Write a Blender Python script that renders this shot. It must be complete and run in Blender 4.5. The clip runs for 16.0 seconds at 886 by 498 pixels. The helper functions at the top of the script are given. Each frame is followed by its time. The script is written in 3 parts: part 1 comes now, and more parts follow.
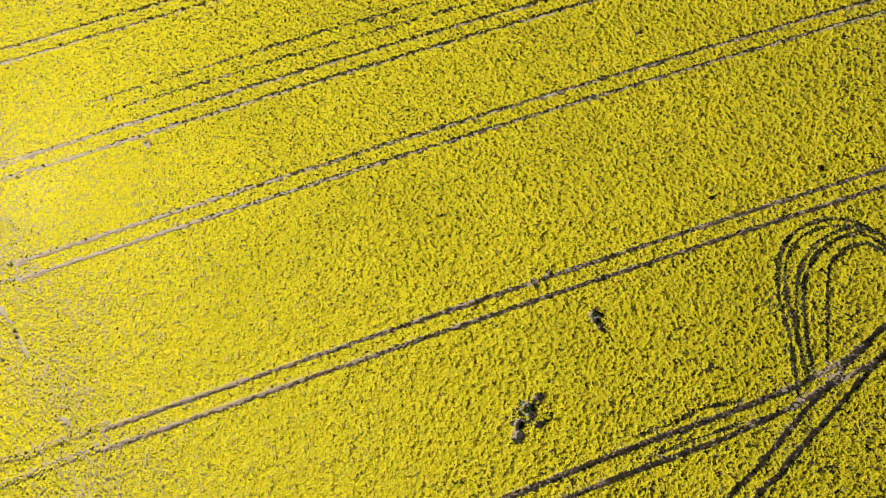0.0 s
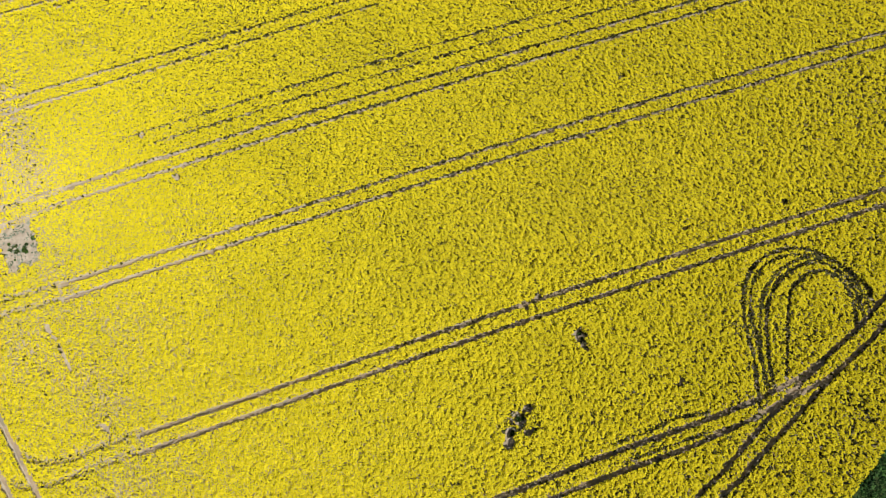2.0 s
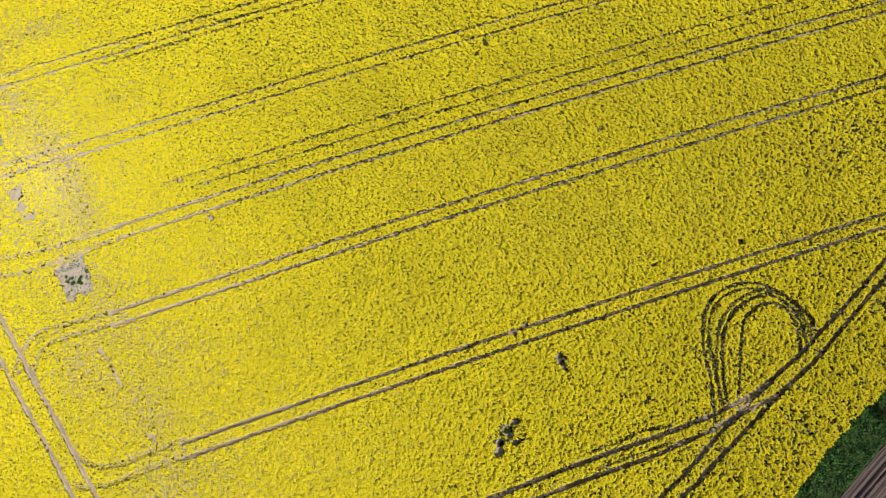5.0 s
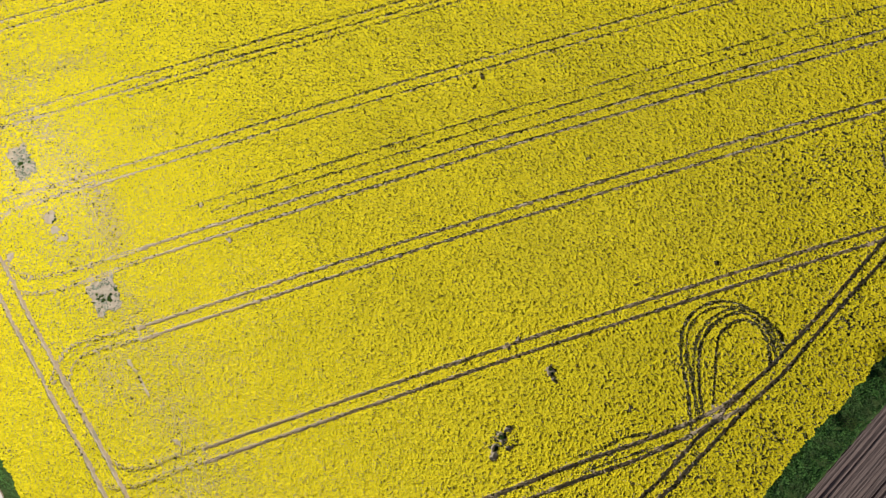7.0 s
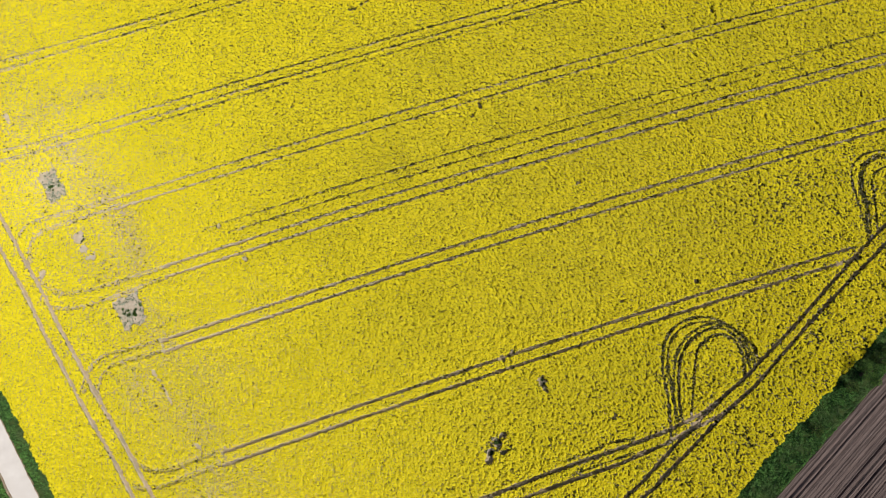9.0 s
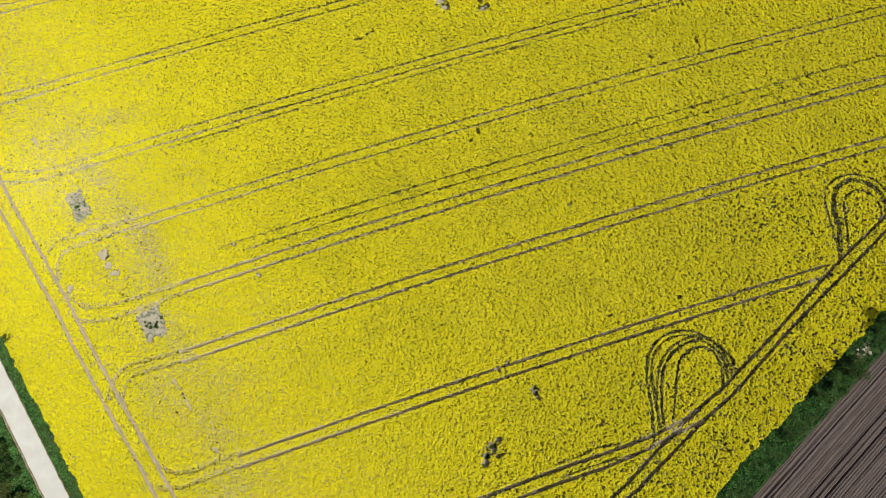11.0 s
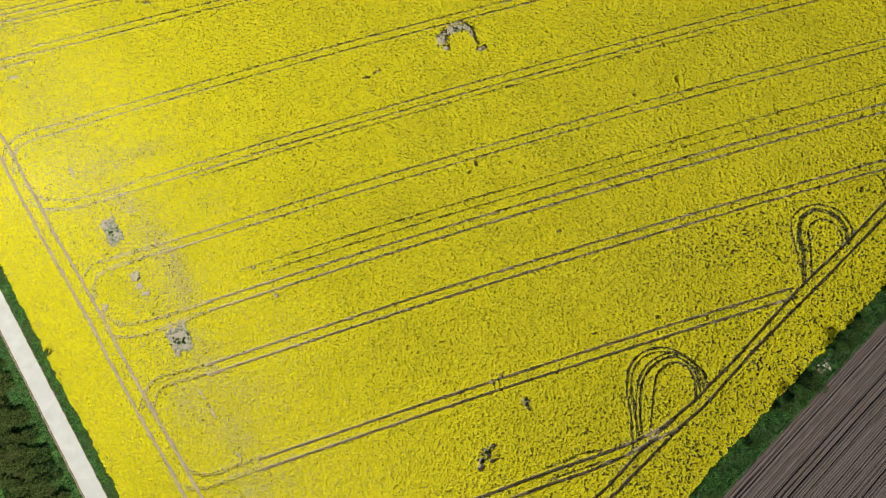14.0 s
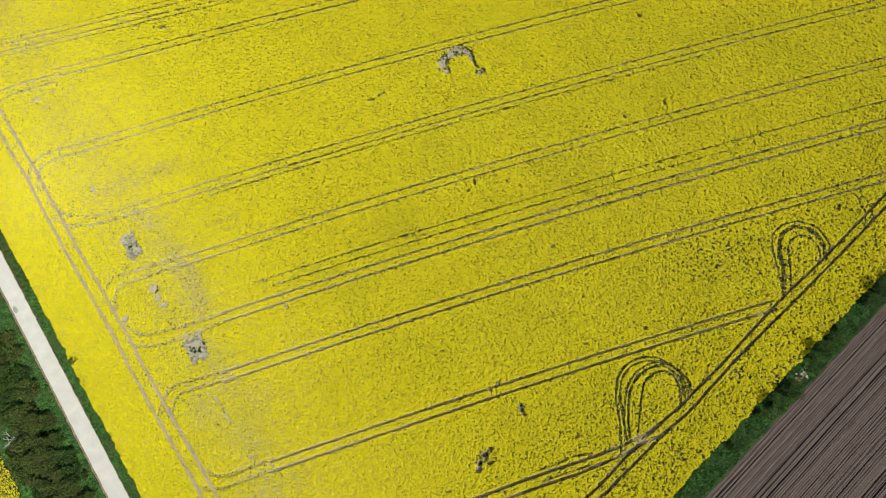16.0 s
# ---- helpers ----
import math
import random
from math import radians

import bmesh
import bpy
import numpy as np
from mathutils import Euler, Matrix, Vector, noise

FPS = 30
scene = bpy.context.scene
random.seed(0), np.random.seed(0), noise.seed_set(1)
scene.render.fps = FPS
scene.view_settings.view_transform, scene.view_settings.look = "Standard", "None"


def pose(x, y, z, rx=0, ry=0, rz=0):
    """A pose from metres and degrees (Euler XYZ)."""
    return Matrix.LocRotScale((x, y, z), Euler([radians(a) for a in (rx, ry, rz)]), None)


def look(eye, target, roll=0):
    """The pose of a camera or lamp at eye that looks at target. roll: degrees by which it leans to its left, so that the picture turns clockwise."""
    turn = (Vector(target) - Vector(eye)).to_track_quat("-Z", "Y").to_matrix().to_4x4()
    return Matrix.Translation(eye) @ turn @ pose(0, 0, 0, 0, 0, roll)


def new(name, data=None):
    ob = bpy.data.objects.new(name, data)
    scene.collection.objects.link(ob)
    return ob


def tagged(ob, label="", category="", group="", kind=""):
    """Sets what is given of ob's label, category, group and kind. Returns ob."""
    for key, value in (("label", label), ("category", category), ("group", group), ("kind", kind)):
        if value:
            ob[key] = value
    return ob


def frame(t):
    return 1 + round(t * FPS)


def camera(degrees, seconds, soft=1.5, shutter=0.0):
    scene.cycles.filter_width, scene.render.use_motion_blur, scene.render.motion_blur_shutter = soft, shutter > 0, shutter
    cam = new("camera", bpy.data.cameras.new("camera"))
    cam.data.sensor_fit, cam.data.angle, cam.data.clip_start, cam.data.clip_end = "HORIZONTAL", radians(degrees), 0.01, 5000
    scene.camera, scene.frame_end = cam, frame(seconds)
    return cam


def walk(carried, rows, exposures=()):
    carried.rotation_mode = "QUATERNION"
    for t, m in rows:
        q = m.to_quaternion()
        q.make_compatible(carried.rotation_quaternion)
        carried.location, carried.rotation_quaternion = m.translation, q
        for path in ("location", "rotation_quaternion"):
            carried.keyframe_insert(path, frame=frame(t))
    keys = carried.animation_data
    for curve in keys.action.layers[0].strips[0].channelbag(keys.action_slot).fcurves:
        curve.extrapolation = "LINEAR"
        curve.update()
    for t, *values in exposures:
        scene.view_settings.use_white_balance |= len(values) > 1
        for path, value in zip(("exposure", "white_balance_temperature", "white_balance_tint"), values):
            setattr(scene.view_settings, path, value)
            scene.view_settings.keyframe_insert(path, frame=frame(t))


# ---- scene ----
cam = camera(65.0, 16.0, soft=0.6)
# seconds, eye, target, roll
PATH = [
    (0, (-13.925, -18.620, 73.172), (-10.028, 11.572, -22.082), 1.019),
    (1, (-13.904, -18.559, 77.605), (-10.042, 11.725, -17.621), 1.085),
    (2, (-13.884, -18.441, 82.118), (-10.056, 11.891, -13.094), 1.131),
    (3, (-13.868, -18.285, 86.692), (-10.070, 12.065, -8.515), 1.163),
    (4, (-13.855, -18.104, 91.308), (-10.085, 12.246, -3.900), 1.188),
    (5, (-13.847, -17.909, 95.952), (-10.100, 12.430, 0.739), 1.211),
    (6, (-13.842, -17.711, 100.612), (-10.116, 12.615, 5.394), 1.236),
    (7, (-13.843, -17.515, 105.277), (-10.132, 12.800, 10.055), 1.265),
    (8, (-13.848, -17.325, 109.940), (-10.151, 12.983, 14.716), 1.300),
    (9, (-13.859, -17.143, 114.598), (-10.171, 13.164, 19.372), 1.341),
    (10, (-13.874, -16.969, 119.246), (-10.196, 13.344, 24.022), 1.387),
    (11, (-13.894, -16.799, 123.887), (-10.225, 13.522, 28.666), 1.436),
    (12, (-13.918, -16.628, 128.523), (-10.260, 13.701, 33.303), 1.484),
    (13, (-13.947, -16.446, 133.159), (-10.302, 13.882, 37.939), 1.528),
    (14, (-13.980, -16.244, 137.804), (-10.354, 14.068, 42.578), 1.562),
    (15, (-14.016, -16.008, 142.469), (-10.416, 14.261, 47.228), 1.579),
    (16, (-14.055, -15.723, 147.166), (-10.491, 14.466, 51.898), 1.571),
]
walk(cam, [(t, look(eye, target, roll)) for t, eye, target, roll in PATH],
     exposures=[(0, -0.04, 6500, 8), (9, -0.04, 6500, 8), (11.5, -0.06, 6500, -4), (16, -0.06, 6500, -4)])

# ---- light ----
SUN_ELEVATION, SUN_AZIMUTH = 53.0, -40.0  # degrees; azimuth counted from +x towards +y
world = bpy.data.worlds.new("sky")
scene.world = world
world.use_nodes = True
sky = world.node_tree.nodes.new("ShaderNodeTexSky")
sky.sky_type, sky.sun_disc = "NISHITA", False
sky.sun_elevation, sky.sun_rotation = radians(SUN_ELEVATION), radians(90 - SUN_AZIMUTH)
world.node_tree.nodes["Background"].inputs["Strength"].default_value = 0.06
world.node_tree.links.new(sky.outputs[0], world.node_tree.nodes["Background"].inputs["Color"])
sun_data = bpy.data.lights.new("sun", "SUN")
sun_data.energy, sun_data.angle, sun_data.color = 4.8, radians(0.53), (1.0, 0.95, 0.87)
sun = new("sun", sun_data)
toward = Vector((math.cos(radians(SUN_ELEVATION)) * math.cos(radians(SUN_AZIMUTH)),
                 math.cos(radians(SUN_ELEVATION)) * math.sin(radians(SUN_AZIMUTH)), math.sin(radians(SUN_ELEVATION))))
sun.matrix_world = look(toward * 200, (0, 0, 0))


# ---- materials ----
def material(name, low, high, scale=1.0, detail=6.0, roughness=0.8, bump=0.3, bump_scale=8.0, island=0.0,
             second=None, second_scale=0.1, translucent=0.0, stretch=None, specular=0.3):
    """A procedural surface: noise between two colours, a second slower noise towards a third, relief, and a shift from piece to piece."""
    m = bpy.data.materials.new(name)
    m.use_nodes = True
    n, l = m.node_tree.nodes, m.node_tree.links
    bsdf = n["Principled BSDF"]
    bsdf.inputs["Roughness"].default_value = roughness
    bsdf.inputs["Specular IOR Level"].default_value = specular
    bsdf.inputs["Diffuse Roughness"].default_value = 0.55
    co = n.new("ShaderNodeNewGeometry")
    place = co.outputs["Position"]
    if stretch:
        mp = n.new("ShaderNodeMapping")
        mp.vector_type = "TEXTURE"
        mp.inputs["Rotation"].default_value = (0, 0, radians(stretch[0]))
        mp.inputs["Scale"].default_value = stretch[1]
        l.new(place, mp.inputs["Vector"])
        place = mp.outputs[0]
    tex = n.new("ShaderNodeTexNoise")
    tex.inputs["Scale"].default_value, tex.inputs["Detail"].default_value = scale, detail
    l.new(place, tex.inputs["Vector"])
    ramp = n.new("ShaderNodeValToRGB")
    ramp.color_ramp.elements[0].position, ramp.color_ramp.elements[1].position = 0.32, 0.68
    ramp.color_ramp.elements[0].color, ramp.color_ramp.elements[1].color = (*low, 1), (*high, 1)
    fac = tex.outputs["Fac"]
    if island:
        mix = n.new("ShaderNodeMix")
        mix.inputs["Factor"].default_value = island
        l.new(fac, mix.inputs["A"])
        l.new(co.outputs["Random Per Island"], mix.inputs["B"])
        fac = mix.outputs["Result"]
    l.new(fac, ramp.inputs["Fac"])
    colour = ramp.outputs["Color"]
    if second:
        slow = n.new("ShaderNodeTexNoise")
        slow.inputs["Scale"].default_value, slow.inputs["Detail"].default_value = second_scale, 4.0
        l.new(place, slow.inputs["Vector"])
        step = n.new("ShaderNodeMapRange")
        step.inputs["From Min"].default_value, step.inputs["From Max"].default_value = 0.48, 0.7
        l.new(slow.outputs["Fac"], step.inputs["Value"])
        blend = n.new("ShaderNodeMix")
        blend.data_type = "RGBA"
        l.new(step.outputs[0], blend.inputs["Factor"])
        l.new(colour, blend.inputs["A"])
        blend.inputs["B"].default_value = (*second, 1)
        colour = blend.outputs["Result"]
    l.new(colour, bsdf.inputs["Base Color"])
    if bump:
        fine = n.new("ShaderNodeTexNoise")
        fine.inputs["Scale"].default_value, fine.inputs["Detail"].default_value = bump_scale, 5.0
        l.new(place, fine.inputs["Vector"])
        relief = n.new("ShaderNodeBump")
        relief.inputs["Strength"].default_value, relief.inputs["Distance"].default_value = bump, 0.1
        l.new(fine.outputs["Fac"], relief.inputs["Height"])
        l.new(relief.outputs[0], bsdf.inputs["Normal"])
    if translucent:
        thin = n.new("ShaderNodeBsdfTranslucent")
        l.new(colour, thin.inputs["Color"])
        both = n.new("ShaderNodeMixShader")
        both.inputs["Fac"].default_value = translucent
        l.new(bsdf.outputs[0], both.inputs[1])
        l.new(thin.outputs[0], both.inputs[2])
        l.new(both.outputs[0], n["Material Output"].inputs["Surface"])
    return m


SOIL = material("dry_loam", (0.34, 0.280, 0.215), (0.51, 0.435, 0.350), 1.4, 8, 0.95, 0.8, 5, second=(0.42, 0.37, 0.315), second_scale=0.15, specular=0.1)
TRACK = material("packed_track_soil", (0.31, 0.235, 0.160), (0.46, 0.365, 0.265), 2.2, 8, 0.95, 0.7, 7, second=(0.27, 0.235, 0.18), second_scale=0.5, specular=0.1)
BLOOM = material("rapeseed_bloom", (0.715, 0.626, 0.022), (0.92, 0.806, 0.032), 9.0, 5, 0.7, 0.45, 14, island=0.4, second=(0.77, 0.675, 0.024), second_scale=0.07, translucent=0.3, specular=0.15)
FAR_BLOOM = material("far_rapeseed", (0.42, 0.36, 0.01), (0.80, 0.69, 0.014), 2.5, 8, 0.8, 1.0, 3, second=(0.55, 0.48, 0.02), second_scale=0.05, specular=0.1)
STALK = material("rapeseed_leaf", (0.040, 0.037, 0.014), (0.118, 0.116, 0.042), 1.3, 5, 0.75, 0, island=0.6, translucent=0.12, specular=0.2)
GRASS = material("verge_grass", (0.014, 0.040, 0.012), (0.105, 0.235, 0.052), 0.8, 6, 0.8, 0, island=0.35, second=(0.075, 0.115, 0.040), second_scale=0.3, translucent=0.15, specular=0.2)
TURF = material("turf", (0.02, 0.04, 0.012), (0.07, 0.10, 0.03), 1.2, 7, 0.95, 0.8, 4, specular=0.1)
PLOUGH = material("ploughed_soil", (0.078, 0.055, 0.050), (0.175, 0.131, 0.120), 1.8, 9, 0.95, 1.0, 6, second=(0.135, 0.101, 0.093), second_scale=0.25, stretch=(36.9, (7.0, 0.28, 1.0)), specular=0.1)
ROAD = material("pale_gravel_road", (0.55, 0.508, 0.485), (0.63, 0.592, 0.570), 0.5, 9, 0.9, 0.3, 14, second=(0.57, 0.530, 0.508), second_scale=0.12, specular=0.15)
ROAD_EDGE = material("brown_road_edge", (0.17, 0.12, 0.08), (0.36, 0.29, 0.22), 1.4, 8, 0.95, 0.7, 9, specular=0.1)
STAIN = material("road_stain", (0.24, 0.23, 0.22), (0.40, 0.39, 0.37), 2.5, 8, 0.9, 0.2, 12, specular=0.1)
BARK = material("bark", (0.05, 0.035, 0.025), (0.14, 0.11, 0.085), 5, 8, 0.9, 0.8, 20, specular=0.1)
DEAD_BARK = material("bleached_bark", (0.28, 0.27, 0.25), (0.5, 0.48, 0.45), 5, 8, 0.9, 0.6, 20, specular=0.1)
LEAF = material("shrub_leaf", (0.012, 0.028, 0.007), (0.080, 0.130, 0.026), 0.9, 5, 0.75, 0, island=0.65, translucent=0.15, specular=0.2)
LEAF_OLIVE = material("olive_leaf", (0.020, 0.032, 0.008), (0.125, 0.160, 0.036), 0.8, 5, 0.75, 0, island=0.6, second=(0.075, 0.085, 0.026), second_scale=0.4, translucent=0.15, specular=0.2)
LEAF_FRESH = material("fresh_leaf", (0.02, 0.05, 0.012), (0.09, 0.17, 0.03), 0.9, 5, 0.75, 0, island=0.6, translucent=0.2, specular=0.2)
LEAF_GREY = material("grey_weed_leaf", (0.13, 0.15, 0.10), (0.30, 0.32, 0.25), 1.5, 5, 0.8, 0, island=0.6, specular=0.1)
STONE = material("field_stone", (0.30, 0.25, 0.21), (0.52, 0.46, 0.40), 4, 8, 0.9, 0.5, 15, specular=0.15)


# ---- helpers for building ----
def mesh_of(name, verts, faces, mats, slots=None, smooth=False):
    """One mesh from arrays: verts (n, 3), faces (m, k) all with the same number of corners."""
    verts, faces = np.asarray(verts, np.float32), np.asarray(faces, np.int32)
    me = bpy.data.meshes.new(name)
    k = faces.shape[1]
    me.vertices.add(len(verts))
    me.vertices.foreach_set("co", verts.ravel())
    me.loops.add(faces.size)
    me.loops.foreach_set("vertex_index", faces.ravel())
    me.polygons.add(len(faces))
    me.polygons.foreach_set("loop_start", np.arange(0, faces.size, k, dtype=np.int32))
    for mat in mats:
        me.materials.append(mat)
    if slots is not None:
        me.polygons.foreach_set("material_index", np.asarray(slots, np.int32))
    me.polygons.foreach_set("use_smooth", np.full(len(faces), smooth))
    me.update(calc_edges=True)
    me.validate()
    return me


def part(name, me, parent, label=""):
    ob = new(name, me)
    ob.parent = parent
    return tagged(ob, label=label)


def value_noise(x, y, size, seed):
    """Smooth noise in 0..1 over the plan, with cells of the given size."""
    rng = np.random.RandomState(seed)
    table = rng.rand(256, 256)
    u, v = x / size + 1000.0, y / size + 1000.0
    i, j = np.floor(u).astype(int), np.floor(v).astype(int)
    a, b = u - i, v - j
    a, b = a * a * (3 - 2 * a), b * b * (3 - 2 * b)
    at = lambda p, q: table[p % 256, q % 256]
    return (at(i, j) * (1 - a) + at(i + 1, j) * a) * (1 - b) + (at(i, j + 1) * (1 - a) + at(i + 1, j + 1) * a) * b


def curve_through(points, step=0.12):
    """A smooth line through a few guide points, sampled evenly."""
    p = np.array(points, float)
    p = np.vstack([2 * p[0] - p[1], p, 2 * p[-1] - p[-2]])
    out = []
    for k in range(1, len(p) - 2):
        n = max(2, int(np.hypot(*(p[k + 1] - p[k])) / step))
        s = np.linspace(0, 1, n, endpoint=False)[:, None]
        out.append(0.5 * (2 * p[k] + (p[k + 1] - p[k - 1]) * s + (2 * p[k - 1] - 5 * p[k] + 4 * p[k + 1] - p[k + 2]) * s ** 2
                          + (3 * p[k] - p[k - 1] - 3 * p[k + 1] + p[k + 2]) * s ** 3))
    return np.vstack(out + [p[-2:-1]])


def side(line, distance):
    """The line shifted to its left by the distance."""
    d = np.gradient(line, axis=0)
    d /= np.linalg.norm(d, axis=1)[:, None] + 1e-9
    return line + np.c_[-d[:, 1], d[:, 0]] * distance


# ---- the plan ----
# Field borders as unit normals and distances: a point is inside the crop where p . n exceeds the distance.
def normal(degrees):
    return np.array([-math.sin(radians(degrees)), math.cos(radians(degrees))])


N_ROAD, N_HEDGE = normal(-60.7), normal(36.9)
D_ROAD = np.array([math.cos(radians(-60.7)), math.sin(radians(-60.7))])
D_HEDGE = np.array([math.cos(radians(36.9)), math.sin(radians(36.9))])
CROP_LEFT, ROAD_RIGHT, ROAD_LEFT = -70.9, -73.2, -76.6
CROP_RIGHT, PLOUGH_EDGE = -39.05, -43.9

# Wheel tracks. Tramlines are pairs of wheel marks along y = a + slope x + bend x^2.
# Each: offset, slope, bend, from x, to x.
TRAMLINES = [(-1.15, 0.2195, -0.0002, -47.0, 61.5), (20.0, 0.2195, -0.0002, -57.0, 96.0), (32.75, 0.2195, -0.0002, -57.0, 125.0), (48.2, 0.2195, -0.0002, -67.0, 125.0),
             (64.2, 0.2195, -0.0002, -69.0, 125.0), (83.1, 0.2100, -0.0002, -83.0, 125.0), (103.0, 0.2075, 0.0, -97.0, 125.0), (112.5, 0.196, 0.0, -125.0, 125.0)]


def tram(a, slope, bend, x0, x1):
    x = np.arange(x0, x1, 0.12)
    return np.c_[x, a + slope * x + bend * x ** 2]


open_tracks, faint_tracks = [], []
for each in TRAMLINES:
    middle = tram(*each)
    open_tracks += [side(middle, 0.97), side(middle, -0.97)]
# a second, older passage beside some tramlines
for each in ((38.2, 0.2195, -0.0002, -50.0, 125.0), (36.2, 0.2195, -0.0002, -46.0, 60.0), (61.9, 0.2195, -0.0002, -60.0, 60.0), (110.2, 0.196, 0.0, -125.0, 0.0), (114.9, 0.196, 0.0, -125.0, 0.0)):
    faint_tracks.append(tram(*each))
# headland along the road
headland = np.array([[-125.0, 98.0], [-54.5, -27.6]])
along = np.linspace(0, 1, 1200)[:, None]
line = headland[0] + (headland[1] - headland[0]) * along
line = line + N_ROAD * (0.12 * np.sin(along * 23.0) + 0.05 * np.sin(along * 61.0))
centre = (line @ N_ROAD)[:, None]
line = line + N_ROAD * (-59.9 - centre.mean())
open_tracks += [side(line, 1.25), side(line, -1.25)]
# headland along the hedge, and the lowest tramline that swings into it
open_tracks.append(curve_through([(-30.0, -27.0), (-7.2, -21.7), (-0.1, -19.9), (6.5, -18.3), (14.5, -16.6), (20.0, -15.3), (23.4, -14.4), (27.0, -13.2), (30.7, -11.6),
                                  (34.9, -9.0), (37.7, -7.2), (41.1, -4.6), (47.3, 0.0), (53.6, 5.1), (60.0, 10.2), (65.8, 14.6), (74.1, 20.4), (93.8, 35.4), (125.0, 59.0)]))
open_tracks.append(curve_through([(-30.0, -29.4), (-1.8, -22.5), (6.0, -20.6), (14.0, -18.9), (18.1, -17.7), (22.3, -16.5), (25.2, -15.3), (29.5, -13.9), (32.5, -12.7),
                                  (36.0, -10.6), (39.0, -8.6), (43.1, -5.3), (49.2, -0.4), (56.7, 5.3), (66.2, 12.2), (77.2, 20.4), (93.2, 32.5), (125.0, 56.4)]))
open_tracks.append(curve_through([(2.0, -33.5), (14.1, -24.1), (17.1, -22.1), (19.4, -20.3), (22.2, -18.1), (24.5, -16.3), (26.6, -14.7), (29.1, -12.9), (32.2, -11.0)]))
open_tracks.append(curve_through([(4.4, -34.0), (16.5, -24.6), (19.4, -22.7), (21.8, -20.8), (25.8, -17.9), (29.1, -15.4), (32.4, -13.0), (35.4, -11.0)]))
# turning loops beside the hedge
LOOPS = [
    [(23.3, -15.5), (24.0, -10.4), (24.1, -7.8), (24.1, -5.1), (24.6, -2.4), (25.4, -0.4), (27.1, 1.5), (29.5, 2.7), (32.1, 3.0), (34.6, 2.3), (37.0, 0.6), (38.6, -1.0), (39.8, -3.0), (39.9, -5.4)],
    [(25.6, -13.8), (25.7, -10.6), (26.1, -8.0), (26.9, -4.7), (28.0, -2.4), (29.9, -0.5), (32.3, 0.7), (34.9, 0.9), (37.0, -0.6), (38.3, -3.2), (38.3, -6.0)],
    [(27.2, -13.0), (27.7, -10.8), (28.7, -7.6), (29.6, -4.3), (30.6, -2.2), (32.3, -0.8), (34.5, -0.2), (36.4, -0.9), (37.4, -2.7), (37.6, -4.8), (37.1, -7.2)],
    [(63.9, 12.9), (64.2, 16.7), (64.1, 20.6), (64.1, 24.6), (65.3, 27.8), (68.2, 29.6), (71.6, 29.8), (75.0, 28.2), (76.8, 24.8), (76.8, 22.1)],
    [(64.6, 14.1), (65.6, 19.2), (65.8, 23.8), (66.9, 26.7), (69.2, 28.3), (71.4, 28.4), (74.0, 26.8), (75.3, 24.1), (75.0, 20.7)],
    [(65.8, 14.0), (67.1, 20.4), (67.7, 24.3), (69.2, 26.1), (71.4, 26.6), (73.6, 25.1), (74.3, 22.3), (73.6, 19.8)],
]
loop_tracks = [curve_through(p) for p in LOOPS]
faint_loops = [side(loop_tracks[0], -0.85), side(loop_tracks[1], 0.8), side(loop_tracks[4], 0.5)]
faint_tracks += [curve_through(p) for p in (
    [(82.4, 38.7), (85.4, 37.5), (87.4, 35.0), (88.5, 31.9), (88.3, 28.5), (87.2, 22.5)],
    [(82.6, 37.0), (85.5, 35.5), (86.8, 32.7), (86.9, 30.0), (85.5, 26.7)],
    [(6.6, -17.4), (10.7, -16.4), (14.1, -15.4), (17.4, -15.3)],
    [(6.8, -19.7), (10.8, -18.7), (15.5, -17.7), (18.9, -17.2)])]
# swings from the tramlines into the headland by the road
SWINGS = [
    [(-46.8, -10.5), (-52.1, -11.8), (-54.8, -12.6), (-58.3, -12.5), (-61.4, -10.4)], [(-46.9, -12.6), (-52.1, -13.9), (-55.6, -14.9), (-59.1, -15.1), (-60.8, -14.4)],
    [(-56.1, 8.0), (-65.2, 6.4), (-67.5, 5.5), (-68.9, 3.3), (-69.5, 0.6)], [(-56.0, 6.2), (-63.8, 4.7), (-66.0, 3.5), (-67.0, 1.3), (-66.7, -1.5)],
    [(-56.3, 20.6), (-65.8, 18.3), (-72.3, 17.3), (-75.7, 18.3), (-78.2, 20.5)], [(-56.3, 18.7), (-66.6, 15.6), (-72.2, 14.7), (-75.5, 15.3), (-77.0, 16.9)],
    [(-66.5, 33.8), (-76.1, 31.6), (-80.4, 30.5), (-82.0, 28.0), (-82.4, 25.0)], [(-66.5, 31.9), (-75.6, 29.6), (-78.8, 28.2), (-79.9, 26.0), (-79.6, 23.5)],
    [(-69.2, 49.0), (-81.7, 45.8), (-87.9, 45.4), (-93.0, 46.8), (-95.8, 49.6)], [(-69.2, 47.0), (-81.7, 43.9), (-87.9, 43.2), (-92.0, 43.9), (-94.5, 46.0)],
    [(-82.7, 65.0), (-95.4, 62.2), (-99.2, 60.4), (-100.8, 57.6), (-100.4, 54.1)], [(-82.7, 63.0), (-94.5, 60.2), (-97.6, 58.6), (-98.8, 56.0), (-98.2, 52.5)],
    [(-97.0, 82.3), (-106.2, 80.2), (-110.5, 78.2), (-113.0, 75.0)], [(-97.0, 80.3), (-105.6, 78.2), (-109.3, 76.2), (-111.0, 73.2)],
]
swing_tracks = [curve_through(p) for p in SWINGS]

